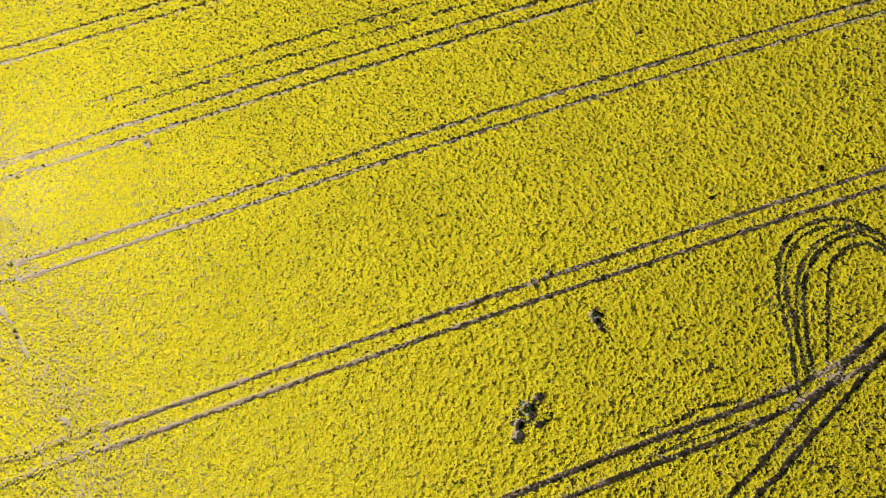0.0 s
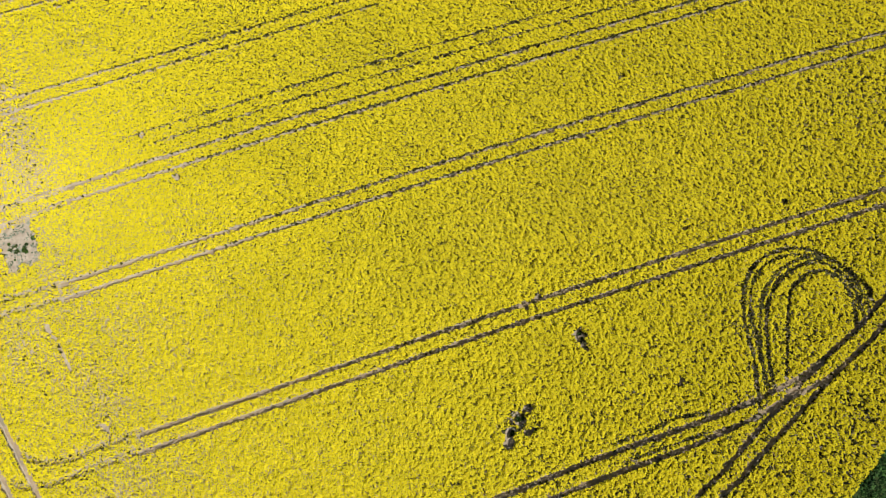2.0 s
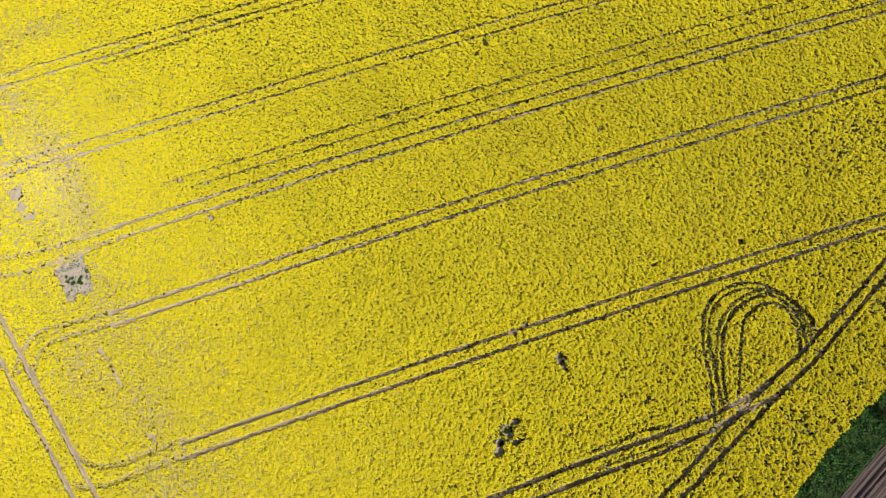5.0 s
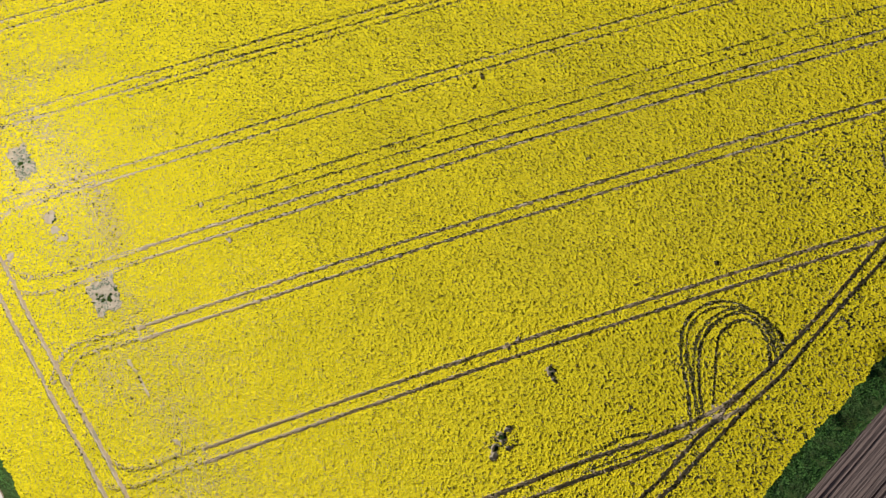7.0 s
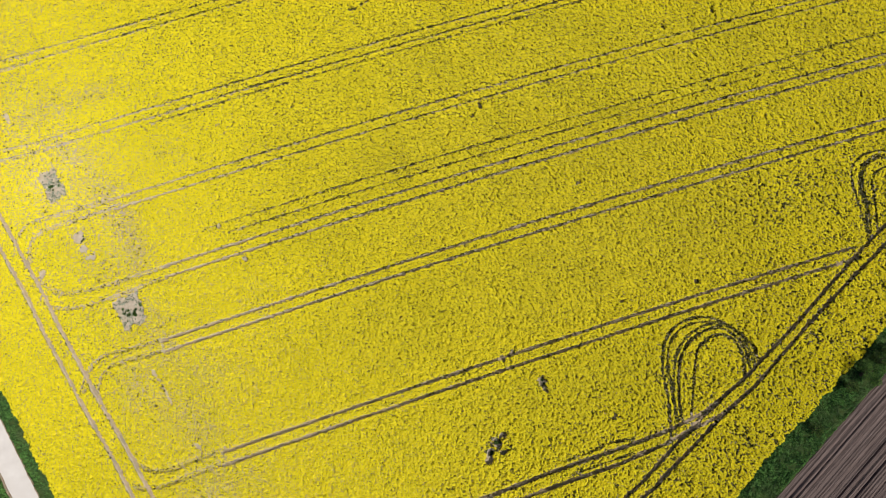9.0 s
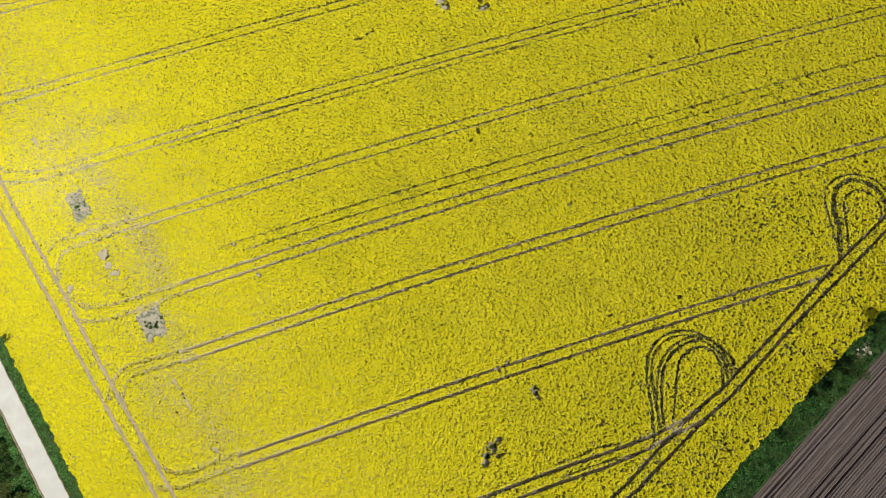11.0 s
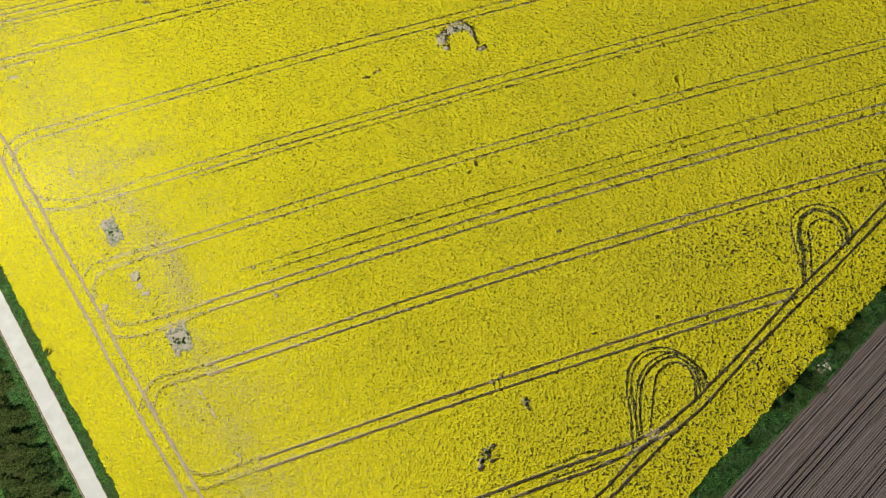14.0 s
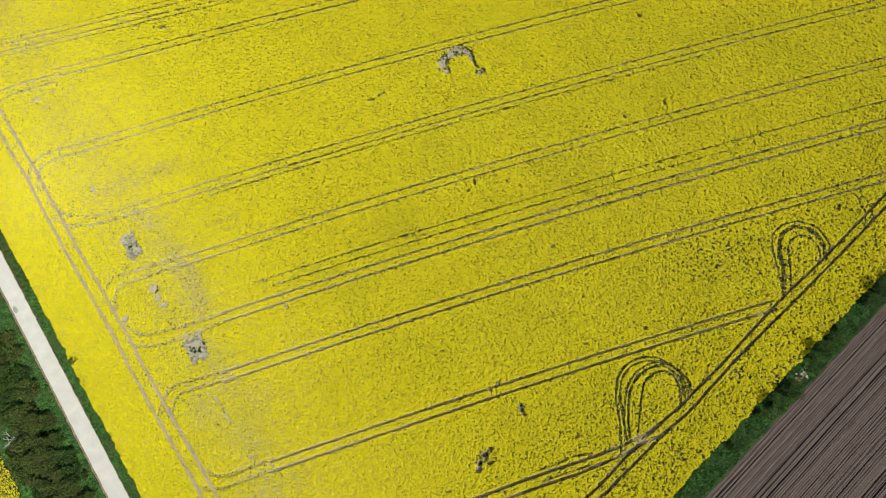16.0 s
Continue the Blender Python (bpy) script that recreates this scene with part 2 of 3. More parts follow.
# Bare places: x, y, half length, half width, turn in degrees, squareness (0 round, 1 square)
BARE = [(-62.5, 13.4, 2.9, 2.1, -66, 1), (-77.0, 37.6, 3.1, 1.6, -63, 1), (-71.7, 27.3, 1.0, 0.95, -62, 1), (-70.8, 25.2, 0.75, 0.55, -60, 0), (-69.6, 23.3, 0.85, 0.4, 0, 0), (-68.9, 23.6, 0.35, 0.5, 0, 0),
        (-77.4, 21.2, 0.5, 0.8, 0, 0), (-86.1, 51.7, 1.3, 0.4, -62, 1), (-58.1, 2.4, 1.0, 0.3, -62, 0), (-51.0, -9.6, 0.8, 0.3, -50, 0),
        (-5.5, -15.4, 1.5, 0.62, 80, 0), (-4.2, -13.7, 1.0, 0.5, -60, 0), (-3.0, -12.6, 0.6, 0.4, 30, 0), (-3.2, -15.2, 0.7, 0.35, 20, 0), (-56.4, -0.4, 2.8, 0.14, -62, 0), (4.2, -4.9, 0.75, 0.8, 0, 0), (4.6, -6.2, 0.6, 0.2, -60, 0),
        (-1.6, -0.6, 0.3, 0.75, 10, 0), (0.1, 0.3, 0.5, 0.25, 40, 0),
        (-3.9, 78.2, 2.3, 1.3, 60, 0), (-1.2, 80.1, 2.2, 1.35, 20, 0), (1.2, 80.5, 1.8, 1.0, 0, 0), (2.7, 78.8, 0.6, 1.5, 20, 0), (3.5, 76.6, 0.3, 1.6, 20, 0), (4.5, 74.4, 1.4, 0.8, 10, 0), (-3.6, 75.4, 1.0, 0.8, 0, 0),
        (0.1, 46.0, 0.3, 0.75, 15, 0), (-1.6, 44.0, 0.5, 0.2, 30, 0), (15.6, 29.0, 0.45, 0.3, 20, 0), (32.7, 9.1, 0.3, 0.5, -30, 0), (19.6, 7.0, 0.7, 0.25, 20, 0), (15.1, -11.6, 0.5, 0.22, 50, 0),
        (-19.7, 70.3, 0.9, 0.35, 30, 0), (-22.1, 69.1, 0.8, 0.3, 10, 0), (47.1, 62.5, 0.35, 0.6, 0, 0), (37.0, 59.4, 0.3, 0.6, 0, 0), (-47.8, 27.0, 0.4, 0.2, 0, 0), (-43.3, 20.6, 0.8, 0.35, -30, 0),
        (45.5, 86.8, 0.9, 0.4, -30, 0), (-71.8, 93.5, 0.8, 0.4, 0, 0), (-100.7, 76.2, 1.0, 0.5, 0, 0), (81.4, 32.5, 0.8, 0.25, 60, 0)]
# Thin stands: x, y, half length, half width, turn, how much is missing
THIN = [(-65.0, 30.8, 9.0, 3.6, -62, 0.55), (-62.0, 24.0, 5.0, 3.0, -62, 0.45), (-74.1, 43.6, 6.0, 2.5, -40, 0.5), (-70.7, 55.7, 5.0, 2.2, 20, 0.45), (-60.8, 0.5, 6.0, 3.0, -60, 0.35),
        (-52.5, -5.0, 6.0, 3.0, -40, 0.35), (-48.2, 2.4, 6.0, 3.0, -20, 0.25), (-80.0, 52.0, 8.0, 2.5, 12, 0.4), (-50.0, -17.5, 5.0, 2.5, 12, 0.3), (-58.0, 10.5, 7.0, 2.0, -60, 0.3), (-4.0, -14.2, 2.6, 2.0, 20, 0.55), (4.4, -5.3, 1.3, 1.1, 20, 0.4)]

# ---- a plan of what stands where, in cells of 10 cm ----
CELL, X0, Y0, X1, Y1 = 0.1, -128.0, -36.0, 126.0, 122.0
NX, NY = int((X1 - X0) / CELL), int((Y1 - Y0) / CELL)
cover = np.ones((NX, NY), np.float32)      # share of plants that stand
stature = np.ones((NX, NY), np.float32)    # their height
leafage = np.ones((NX, NY), np.float32)    # how much green grows below
rng = np.random.RandomState(7)


def press(line, half, stand, tall, leaves, ragged=0.25, seed=0):
    """Press a wheel mark of the given half width into the crop, with a ragged border."""
    r = np.random.RandomState(seed + 11)
    width = half * (1 + ragged * (np.interp(np.arange(len(line)), np.arange(0, len(line) + 9, 9), r.rand(len(range(0, len(line) + 9, 9)))) * 2 - 1))
    for (x, y), w in zip(line, width):
        k = int(w / CELL) + 2
        i, j = int((x - X0) / CELL), int((y - Y0) / CELL)
        if i - k < 0 or j - k < 0 or i + k >= NX or j + k >= NY:
            continue
        gx, gy = X0 + (np.arange(i - k, i + k + 1) + 0.5) * CELL - x, Y0 + (np.arange(j - k, j + k + 1) + 0.5) * CELL - y
        inside = gx[:, None] ** 2 + gy[None, :] ** 2 < w * w
        window = cover[i - k:i + k + 1, j - k:j + k + 1]
        window[inside] = np.minimum(window[inside], stand)
        window = stature[i - k:i + k + 1, j - k:j + k + 1]
        window[inside] = np.minimum(window[inside], tall)
        window = leafage[i - k:i + k + 1, j - k:j + k + 1]
        window[inside] = leaves


for k, line in enumerate(loop_tracks):
    press(line, 0.28, 0.10, 0.60, 1.0, 0.3, 50 + k)
for k, line in enumerate(faint_loops):
    press(line, 0.26, 0.25, 0.65, 1.0, 0.5, 80 + k)
for k, line in enumerate(faint_tracks):
    press(line, 0.21, 0.32, 0.6, 0.8, 0.5, 100 + k)
for k, line in enumerate(swing_tracks):
    press(line, 0.38, 0.36, 0.42, 2.6, 0.3, 150 + k)
for k, line in enumerate(open_tracks):
    press(line, 0.44, 1.0, 1.0, 0.4, 0.1, k)
for k, line in enumerate(open_tracks):
    press(line, 0.36 if 15 < k < 18 else 0.33 if k >= 18 else 0.29 if k < 6 else 0.24, 0.0 if not 5 < k < 16 else 0.1, 0.3, 0.05, 0.15, k)

gx, gy = np.meshgrid(X0 + (np.arange(NX) + 0.5) * CELL, Y0 + (np.arange(NY) + 0.5) * CELL, indexing="ij")
for k, (x, y, a, b, turn, square) in enumerate(BARE):
    if not square:
        a, b = a + 0.08, b + 0.08
    reach = 1.6 * max(a, b) + 0.5
    i0, i1 = int((x - reach - X0) / CELL), int((x + reach - X0) / CELL)
    j0, j1 = int((y - reach - Y0) / CELL), int((y + reach - Y0) / CELL)
    px, py = gx[i0:i1, j0:j1] - x, gy[i0:i1, j0:j1] - y
    c, s = math.cos(radians(turn)), math.sin(radians(turn))
    u, v = (px * c + py * s) / a, (-px * s + py * c) / b
    d = np.maximum(abs(u), abs(v)) if square else np.hypot(u, v)
    d = d + (value_noise(px + x, py + y, 0.45, 30 + k) - 0.5) * (0.32 if square else 0.9)
    cover[i0:i1, j0:j1][d < 1] = 0.0
    leafage[i0:i1, j0:j1][d < 1] = 0.0 if square else 0.12
    stature[i0:i1, j0:j1][d < 1] = 0.35
    ring = (d >= 1) & (d < 1.35)
    stature[i0:i1, j0:j1][ring] *= 0.8
for x, y, a, b, turn, missing in THIN:
    c, s = math.cos(radians(turn)), math.sin(radians(turn))
    d = np.hypot(((gx - x) * c + (gy - y) * s) / a, (-(gx - x) * s + (gy - y) * c) / b)
    cover *= 1 - missing * np.clip(1.3 - d, 0, 1)
cover *= np.clip(0.80 + 0.5 * value_noise(gx, gy, 7.0, 3), 0, 1)
from_road = gx * N_ROAD[0] + gy * N_ROAD[1]
poor = np.clip(1 - abs(from_road + 48.0) / 14.0, 0, 1)
cover *= 1 - 0.34 * poor
# thinner, lower growth by the road; also imitates the shadowless glow opposite the sun
leafage *= 1 - 0.93 * np.clip((-8.0 - from_road) / 26.0, 0, 1)
stature *= 1 - 0.36 * np.clip((-8.0 - from_road) / 26.0, 0, 1)
lush = from_road < -62.5
cover[lush] = np.maximum(cover[lush], 0.99 * (cover[lush] > 0.3))
# greener stand towards the hedge
green_stand = np.clip(1.2 - np.hypot((gx - 52.0) / 22.0, (gy - 25.0) / 9.0), 0, 1) * 0.8
edge = 0.35 * (value_noise(gx, gy, 0.9, 5) - 0.5) + 0.5 * (value_noise(gx, gy, 3.1, 6) - 0.5)
inside = (gx * N_ROAD[0] + gy * N_ROAD[1] > CROP_LEFT + edge) & (gx * N_HEDGE[0] + gy * N_HEDGE[1] > CROP_RIGHT + edge * 1.4)
# the corner of a second rape field beyond the shrubs
SECOND_FIELD = -90.4
second = gx * N_ROAD[0] + gy * N_ROAD[1] < SECOND_FIELD + 2 * edge
leafage[second], stature[second] = 1.0, 0.9
cover[second] = 0.42
cover[~(inside | second)] = 0.0
leafage[~(inside | second)] = 0.0


def look_up(grid, x, y):
    return grid[np.clip(((x - X0) / CELL).astype(int), 0, NX - 1), np.clip(((y - Y0) / CELL).astype(int), 0, NY - 1)]


def scattered(x0, x1, y0, y1, gap, r):
    """Jittered places, about one to each square of the given gap."""
    x, y = np.meshgrid(np.arange(x0, x1, gap), np.arange(y0, y1, gap), indexing="ij")
    n = x.size
    return x.ravel() + (r.rand(n) - 0.5) * gap * 1.3, y.ravel() + (r.rand(n) - 0.5) * gap * 1.3


def tufts(x, y, z, radius, dome, lean, r, lobes=6, rough=0.45):
    """Ragged little caps, one at each place: a ring of uneven lobes round a raised middle."""
    n = len(x)
    angle = np.arange(lobes)[None, :] * (2 * np.pi / lobes) + r.rand(n, 1) * 6.3 + (r.rand(n, lobes) - 0.5) * 0.5
    reach = radius[:, None] * (1 - rough + 2 * rough * r.rand(n, lobes))
    tilt, way = lean * r.rand(n), r.rand(n) * 6.3
    ring = np.stack([reach * np.cos(angle), reach * np.sin(angle), -dome[:, None] * (0.4 + 1.2 * r.rand(n, lobes))], -1)
    ring[..., 2] += (ring[..., 0] * np.cos(way)[:, None] + ring[..., 1] * np.sin(way)[:, None]) * tilt[:, None]
    top = np.zeros((n, 1, 3))
    top[:, 0, 2] = dome * 0.3
    v = np.concatenate([top, ring], 1) + np.stack([x, y, z], -1)[:, None, :]
    base = (np.arange(n) * (lobes + 1))[:, None]
    k = np.arange(lobes)
    f = np.stack([np.broadcast_to(base, (n, lobes)), base + 1 + k, base + 1 + (k + 1) % lobes], -1)
    return v.reshape(-1, 3), f.reshape(-1, 3)


def flakes(x, y, z, size, lean, r):
    """Small three-cornered sprays of blossom or leaf, each turned, tilted and sized its own way."""
    n = len(x)
    a = r.rand(n) * 6.3
    bx, by = (r.rand(n) - 0.5) * 2 * lean, (r.rand(n) - 0.5) * 2 * lean
    reach = size * (0.65 + 0.7 * r.rand(n))
    corners = []
    for k in range(3):
        q = a + k * 2.0944 + (r.rand(n) - 0.5) * 0.9
        h = reach * (0.7 + 0.6 * r.rand(n))
        u, w = h * np.cos(q), h * np.sin(q)
        corners.append(np.stack([x + u, y + w, z + u * bx + w * by], -1))
    v = np.stack(corners, 1).astype(np.float32).reshape(-1, 3)
    return v, np.arange(3 * n).reshape(-1, 3)


def blades(x, y, z, size, r):
    """Upright leaves and stalks, for the flanks of the stand."""
    n = len(x)
    a, h = r.rand(n) * 6.3, size * (0.7 + 0.6 * r.rand(n))
    d = np.stack([np.cos(a), np.sin(a)], -1) * (h * 0.75)[:, None]
    lean = (r.rand(n, 2) - 0.5) * h[:, None]
    v = np.stack([np.c_[x - d[:, 0], y - d[:, 1], z - h * 0.6], np.c_[x + d[:, 0], y + d[:, 1], z - h * 0.5], np.c_[x + lean[:, 0], y + lean[:, 1], z + h]], 1)
    return v.astype(np.float32).reshape(-1, 3), np.arange(3 * n).reshape(-1, 3)


# cells of standing crop that flank a wheel mark or a bare place
hollow = (stature < 0.5) | (cover < 0.01)
near_hollow = hollow.copy()
for _ in range(3):
    for axis in (0, 1):
        near_hollow |= np.roll(near_hollow, 1, axis) | np.roll(near_hollow, -1, axis)
flank = (near_hollow & ~hollow).astype(np.float32)


def crop(name, zones, seed, label):
    """A rapeseed stand as one mesh: blossoming tops over darker leaves and stalks, with closed flanks."""
    r = np.random.RandomState(seed)
    vs, fs, ss, at = [], [], [], 0
    for (x0, x1, y0, y1), skip, gap, size in zones:
        for layer in ("bloom", "leaf", "flank"):
            x, y = scattered(x0, x1, y0, y1, {"bloom": gap, "leaf": LEAF_GAP, "flank": 0.15}[layer], r)
            keep = look_up({"bloom": cover, "leaf": leafage, "flank": flank}[layer], x, y) > 0.01
            if skip:
                keep &= ~((x > skip[0]) & (x < skip[1]) & (y > skip[2]) & (y < skip[3]))
            # past the far side a plain stand takes over
            keep &= y < 104.0 - 0.085 * x
            x, y = x[keep], y[keep]
            t = look_up(stature, x, y)
            by_road, by_hedge = x * N_ROAD[0] + y * N_ROAD[1], x * N_HEDGE[0] + y * N_HEDGE[1]
            if layer == "bloom":
                clump = 0.66 * value_noise(x, y, 0.25, 21) + 0.26 * value_noise(x, y, 0.47, 22) + 0.08 * value_noise(x, y, 2.3, 23)
                clump = np.clip(0.5 + 1.8 * (clump - 0.5), 0, 1)
                c, g = look_up(cover, x, y), look_up(green_stand, x, y)
                # SHUT_ROAD closes gaps to imitate the shadowless hotspot; the roadside strip is simply denser
                shut = SHUT_ROAD * np.clip((-22.0 - by_road) / 30.0, 0, 1) + 0.12 * ((by_road < -62.5) & (by_road > -80.0))
                ragged = np.clip((-4.0 - by_hedge) / 26.0, 0, 1)  # taller and gappier towards the hedge
                sparse = np.clip(0.54 - 0.48 * ragged - 0.5 * g, 0.03, 1)
                stands = r.rand(len(x)) < c * np.clip((clump - GAP_LEVEL - 0.12 * g + shut - 0.05 * ragged) * 5.0, sparse, 1)
                x, y, ragged = x[stands], y[stands], ragged[stands]
                t, clump, by_road = t[stands], clump[stands], by_road[stands]
                z = t * (0.62 + 0.66 * clump + 0.22 * r.rand(len(x)))
                v, f = flakes(x, y, z, np.full(len(x), size), 0.62 + 0.35 * ragged, r)
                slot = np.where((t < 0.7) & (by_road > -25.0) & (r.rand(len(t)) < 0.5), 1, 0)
            elif layer == "leaf":
                stands = r.rand(len(x)) < look_up(leafage, x, y)
                x, y, t = x[stands], y[stands], t[stands]
                v, f = flakes(x, y, t * (0.10 + 0.72 * r.rand(len(x))), np.full(len(x), 0.24), 1.1, r)
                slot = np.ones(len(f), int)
            else:
                stands = r.rand(len(x)) < 0.05 + 0.95 * look_up(leafage, x, y)
                x, y, t = x[stands], y[stands], t[stands]
                high = r.rand(len(x))
                v, f = blades(x, y, t * (0.20 + 0.62 * high), np.full(len(x), 0.20), r)
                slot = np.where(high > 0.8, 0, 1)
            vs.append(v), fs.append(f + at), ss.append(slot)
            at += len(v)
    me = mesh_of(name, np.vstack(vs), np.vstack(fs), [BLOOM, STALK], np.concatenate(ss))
    return tagged(new(name, me), label=label, category="crop", kind="stuff")


GAP_LEVEL, LEAF_GAP, SHUT_ROAD = 0.16, 0.24, 0.05
NEAR = (-64.0, 50.0, -30.0, 44.0)
crop("rapeseed_crop", [(NEAR, None, 0.090, 0.108), ((X0, X1, Y0, Y1), NEAR, 0.122, 0.148)], 4,
     "rapeseed in full yellow bloom, ragged and gappy, on dry soil")


def far_stand():
    """The same field running on past the flown part, as a lumpy canopy."""
    xs, ys = np.arange(-420.0, 620.0, 4.0), np.arange(-20.0, 620.0, 4.0)
    x, y = np.meshgrid(xs, ys, indexing="ij")
    z = 0.75 + 0.45 * value_noise(x, y, 1.9, 95)
    n = len(ys)
    i, j = np.meshgrid(np.arange(len(xs) - 1), np.arange(n - 1), indexing="ij")
    mx, my = xs[i] + 2.0, ys[j] + 2.0
    dense = (mx > X0 + 1) & (mx < X1 - 1) & (my < 102.5 - 0.085 * mx)
    keep = (mx * N_ROAD[0] + my * N_ROAD[1] > CROP_LEFT + 2) & (mx * N_HEDGE[0] + my * N_HEDGE[1] > CROP_RIGHT + 2) & ~dense
    a = (i * n + j)[keep]
    tagged(new("far_crop", mesh_of("far_crop", np.stack([x, y, z], -1).reshape(-1, 3), np.stack([a, a + n, a + n + 1, a + 1], -1), [FAR_BLOOM], smooth=True)),
           label="rapeseed field running on into the distance", category="field", kind="structure")


far_stand()

# ---- ground ----
def ground_sheet():
    """Bare soil under everything: fine cells under the walk, then out to the horizon."""
    def ticks(a, b, step):
        return np.concatenate([[-3000, -1200, -500, -250], np.arange(a, b, step), [250, 500, 1200, 3000]])
    xs, ys = ticks(-130.0, 130.0, 1.6), ticks(-60.0, 130.0, 1.6)
    x, y = np.meshgrid(xs, ys, indexing="ij")
    z = 0.10 * (value_noise(x, y, 1.7, 41) - 0.5) + 0.06 * (value_noise(x, y, 6.0, 42) - 0.5) - 0.08
    outside = np.maximum(CROP_LEFT - (x * N_ROAD[0] + y * N_ROAD[1]), CROP_RIGHT - (x * N_HEDGE[0] + y * N_HEDGE[1]))
    z = z - 0.3 * np.clip(outside / 2.0, 0, 1) * (x * N_ROAD[0] + y * N_ROAD[1] > SECOND_FIELD)
    z[(abs(x) > 140) | (abs(y) > 140)] = -0.3
    n = len(ys)
    i, j = np.meshgrid(np.arange(len(xs) - 1), np.arange(n - 1), indexing="ij")
    a = (i * n + j).ravel()
    f = np.stack([a, a + n, a + n + 1, a + 1], -1)
    return tagged(new("ground", mesh_of("ground", np.stack([x, y, z], -1).reshape(-1, 3), f, [SOIL], smooth=True)),
                  label="dry pale brown loam under the crop", category="ground", kind="structure")


ground_sheet()


def strip(name, line, half, mat, height, rut=0.05, seed=0, rows=5, label="", category="track", ragged=0.18):
    """A ribbon of ground along a line, with a shallow rut and uneven borders."""
    r = np.random.RandomState(seed)
    line = line[::5]
    n = len(line)
    offs = np.linspace(-1, 1, rows)
    vs = []
    for o in offs:
        w = half * (1 + ragged * (r.rand(n) - 0.5) * 2 * (abs(o) > 0.9))
        p = side(line, 0) + (side(line, 1) - line) * (o * w)[:, None]
        z = height + rut * (abs(o) ** 1.5 - 0.6) + 0.02 * (r.rand(n) - 0.5)
        if abs(o) > 0.9:
            z = z - 0.12
        vs.append(np.c_[p, z])
    v = np.stack(vs, 1).reshape(-1, 3)
    i, j = np.meshgrid(np.arange(n - 1), np.arange(rows - 1), indexing="ij")
    a = (i * rows + j).ravel()
    f = np.stack([a, a + rows, a + rows + 1, a + 1], -1)
    return tagged(new(name, mesh_of(name, v, f, [mat], smooth=True)), label=label, category=category, kind="structure")


for k, line in enumerate(open_tracks):
    strip("wheel_track", line, 0.36, TRACK, 0.03, seed=k, label="bare packed soil wheel track through the rapeseed")


def band(name, n, d, near, far, a, b, mat, height, step, across, wave, label, category, seed, wander=0.35):
    """A long flat piece of ground beside a border: n, d its normal and way; near and far its distances."""
    s, w = np.arange(a, b + step, step), np.linspace(near, far, across)
    ss_, ww = np.meshgrid(s, w, indexing="ij")
    jag = (value_noise(ss_, ww * 0, 0.8, seed) - 0.5) * wander * ((ww == near) | (ww == far))
    p = d[None, None, :] * ss_[..., None] + n[None, None, :] * (ww + jag)[..., None]
    z = height + wave(ss_, ww)
    z[:, 0] -= 0.15
    z[:, -1] -= 0.15
    v = np.concatenate([p, z[..., None]], -1).reshape(-1, 3)
    m = across
    i, j = np.meshgrid(np.arange(len(s) - 1), np.arange(m - 1), indexing="ij")
    q = (i * m + j).ravel()
    return tagged(new(name, mesh_of(name, v, np.stack([q, q + m, q + m + 1, q + 1], -1), [mat], smooth=True)),
                  label=label, category=category, kind="structure")


lumpy = lambda s, w: 0.14 * (value_noise(s, w, 0.9, 51) - 0.4)
band("road", N_ROAD, D_ROAD, ROAD_LEFT, ROAD_RIGHT, -160, 90, ROAD, 0.10, 0.5, 9, lambda s, w: 0.05 - 0.014 * (w - (ROAD_LEFT + ROAD_RIGHT) / 2) ** 2 + 0.008 * value_noise(s, w, 2.3, 52),
     "pale chalky gravel farm road, slightly cambered", "road", 60, wander=0.08)
for a, b in ((ROAD_LEFT - 0.38, ROAD_LEFT + 0.02), (ROAD_RIGHT - 0.03, ROAD_RIGHT + 0.16)):
    band("road_shoulder", N_ROAD, D_ROAD, a, b, -160, 90, ROAD_EDGE, 0.085, 0.4, 4, lambda s, w: 0.03 * value_noise(s, w, 0.4, 53), "crumbling brown soil edge of the farm road", "road edge", 61, wander=0.22)
band("verge", N_ROAD, D_ROAD, ROAD_RIGHT, CROP_LEFT + 0.3, -160, 90, TURF, 0.05, 0.5, 7, lumpy, "rough green grass verge between road and crop", "verge", 62)
band("verge", N_ROAD, D_ROAD, SECOND_FIELD - 1.5, ROAD_LEFT - 0.2, -160, 90, TURF, 0.05, 0.7, 18, lumpy, "rough green grass verge under the shrubs", "verge", 63)
band("verge", N_HEDGE, D_HEDGE, PLOUGH_EDGE, CROP_RIGHT + 0.3, -40, 140, TURF, 0.05, 0.5, 10, lumpy, "overgrown green field margin beside the ploughland", "verge", 64)


def furrows(s, w):
    """Fine drill ridges with deeper wheel and tine grooves, all running along the field."""
    drift = w + 0.06 * np.sin(s * 0.11) + 0.08 * (value_noise(s, w, 9.0, 70) - 0.5)
    still = 0 * s
    ridge = 0.045 * np.sin(drift * 14.0) + 0.19 * (value_noise(drift, still, 0.24, 71) - 0.5) + 0.14 * (value_noise(drift, still, 0.9, 72) - 0.5)
    groove = -1.5 * np.clip(value_noise(drift, still + s * 0.004, 0.34, 74) - 0.72, 0, 1)
    wheel = sum(-0.20 * np.exp(-((drift + c) / 0.13) ** 2) for c in (46.0, 47.9, 52.2, 54.1, 58.6, 60.5, 65.0))
    return ridge + groove + wheel + 0.09 * (value_noise(s, w, 0.6, 73) - 0.5)


band("ploughed_field", N_HEDGE, D_HEDGE, -75.0, PLOUGH_EDGE, 0, 125, PLOUGH, 0.06, 0.8, 420, furrows, "harrowed dark brown ploughland with long fine ridges", "field", 65, wander=0.2)
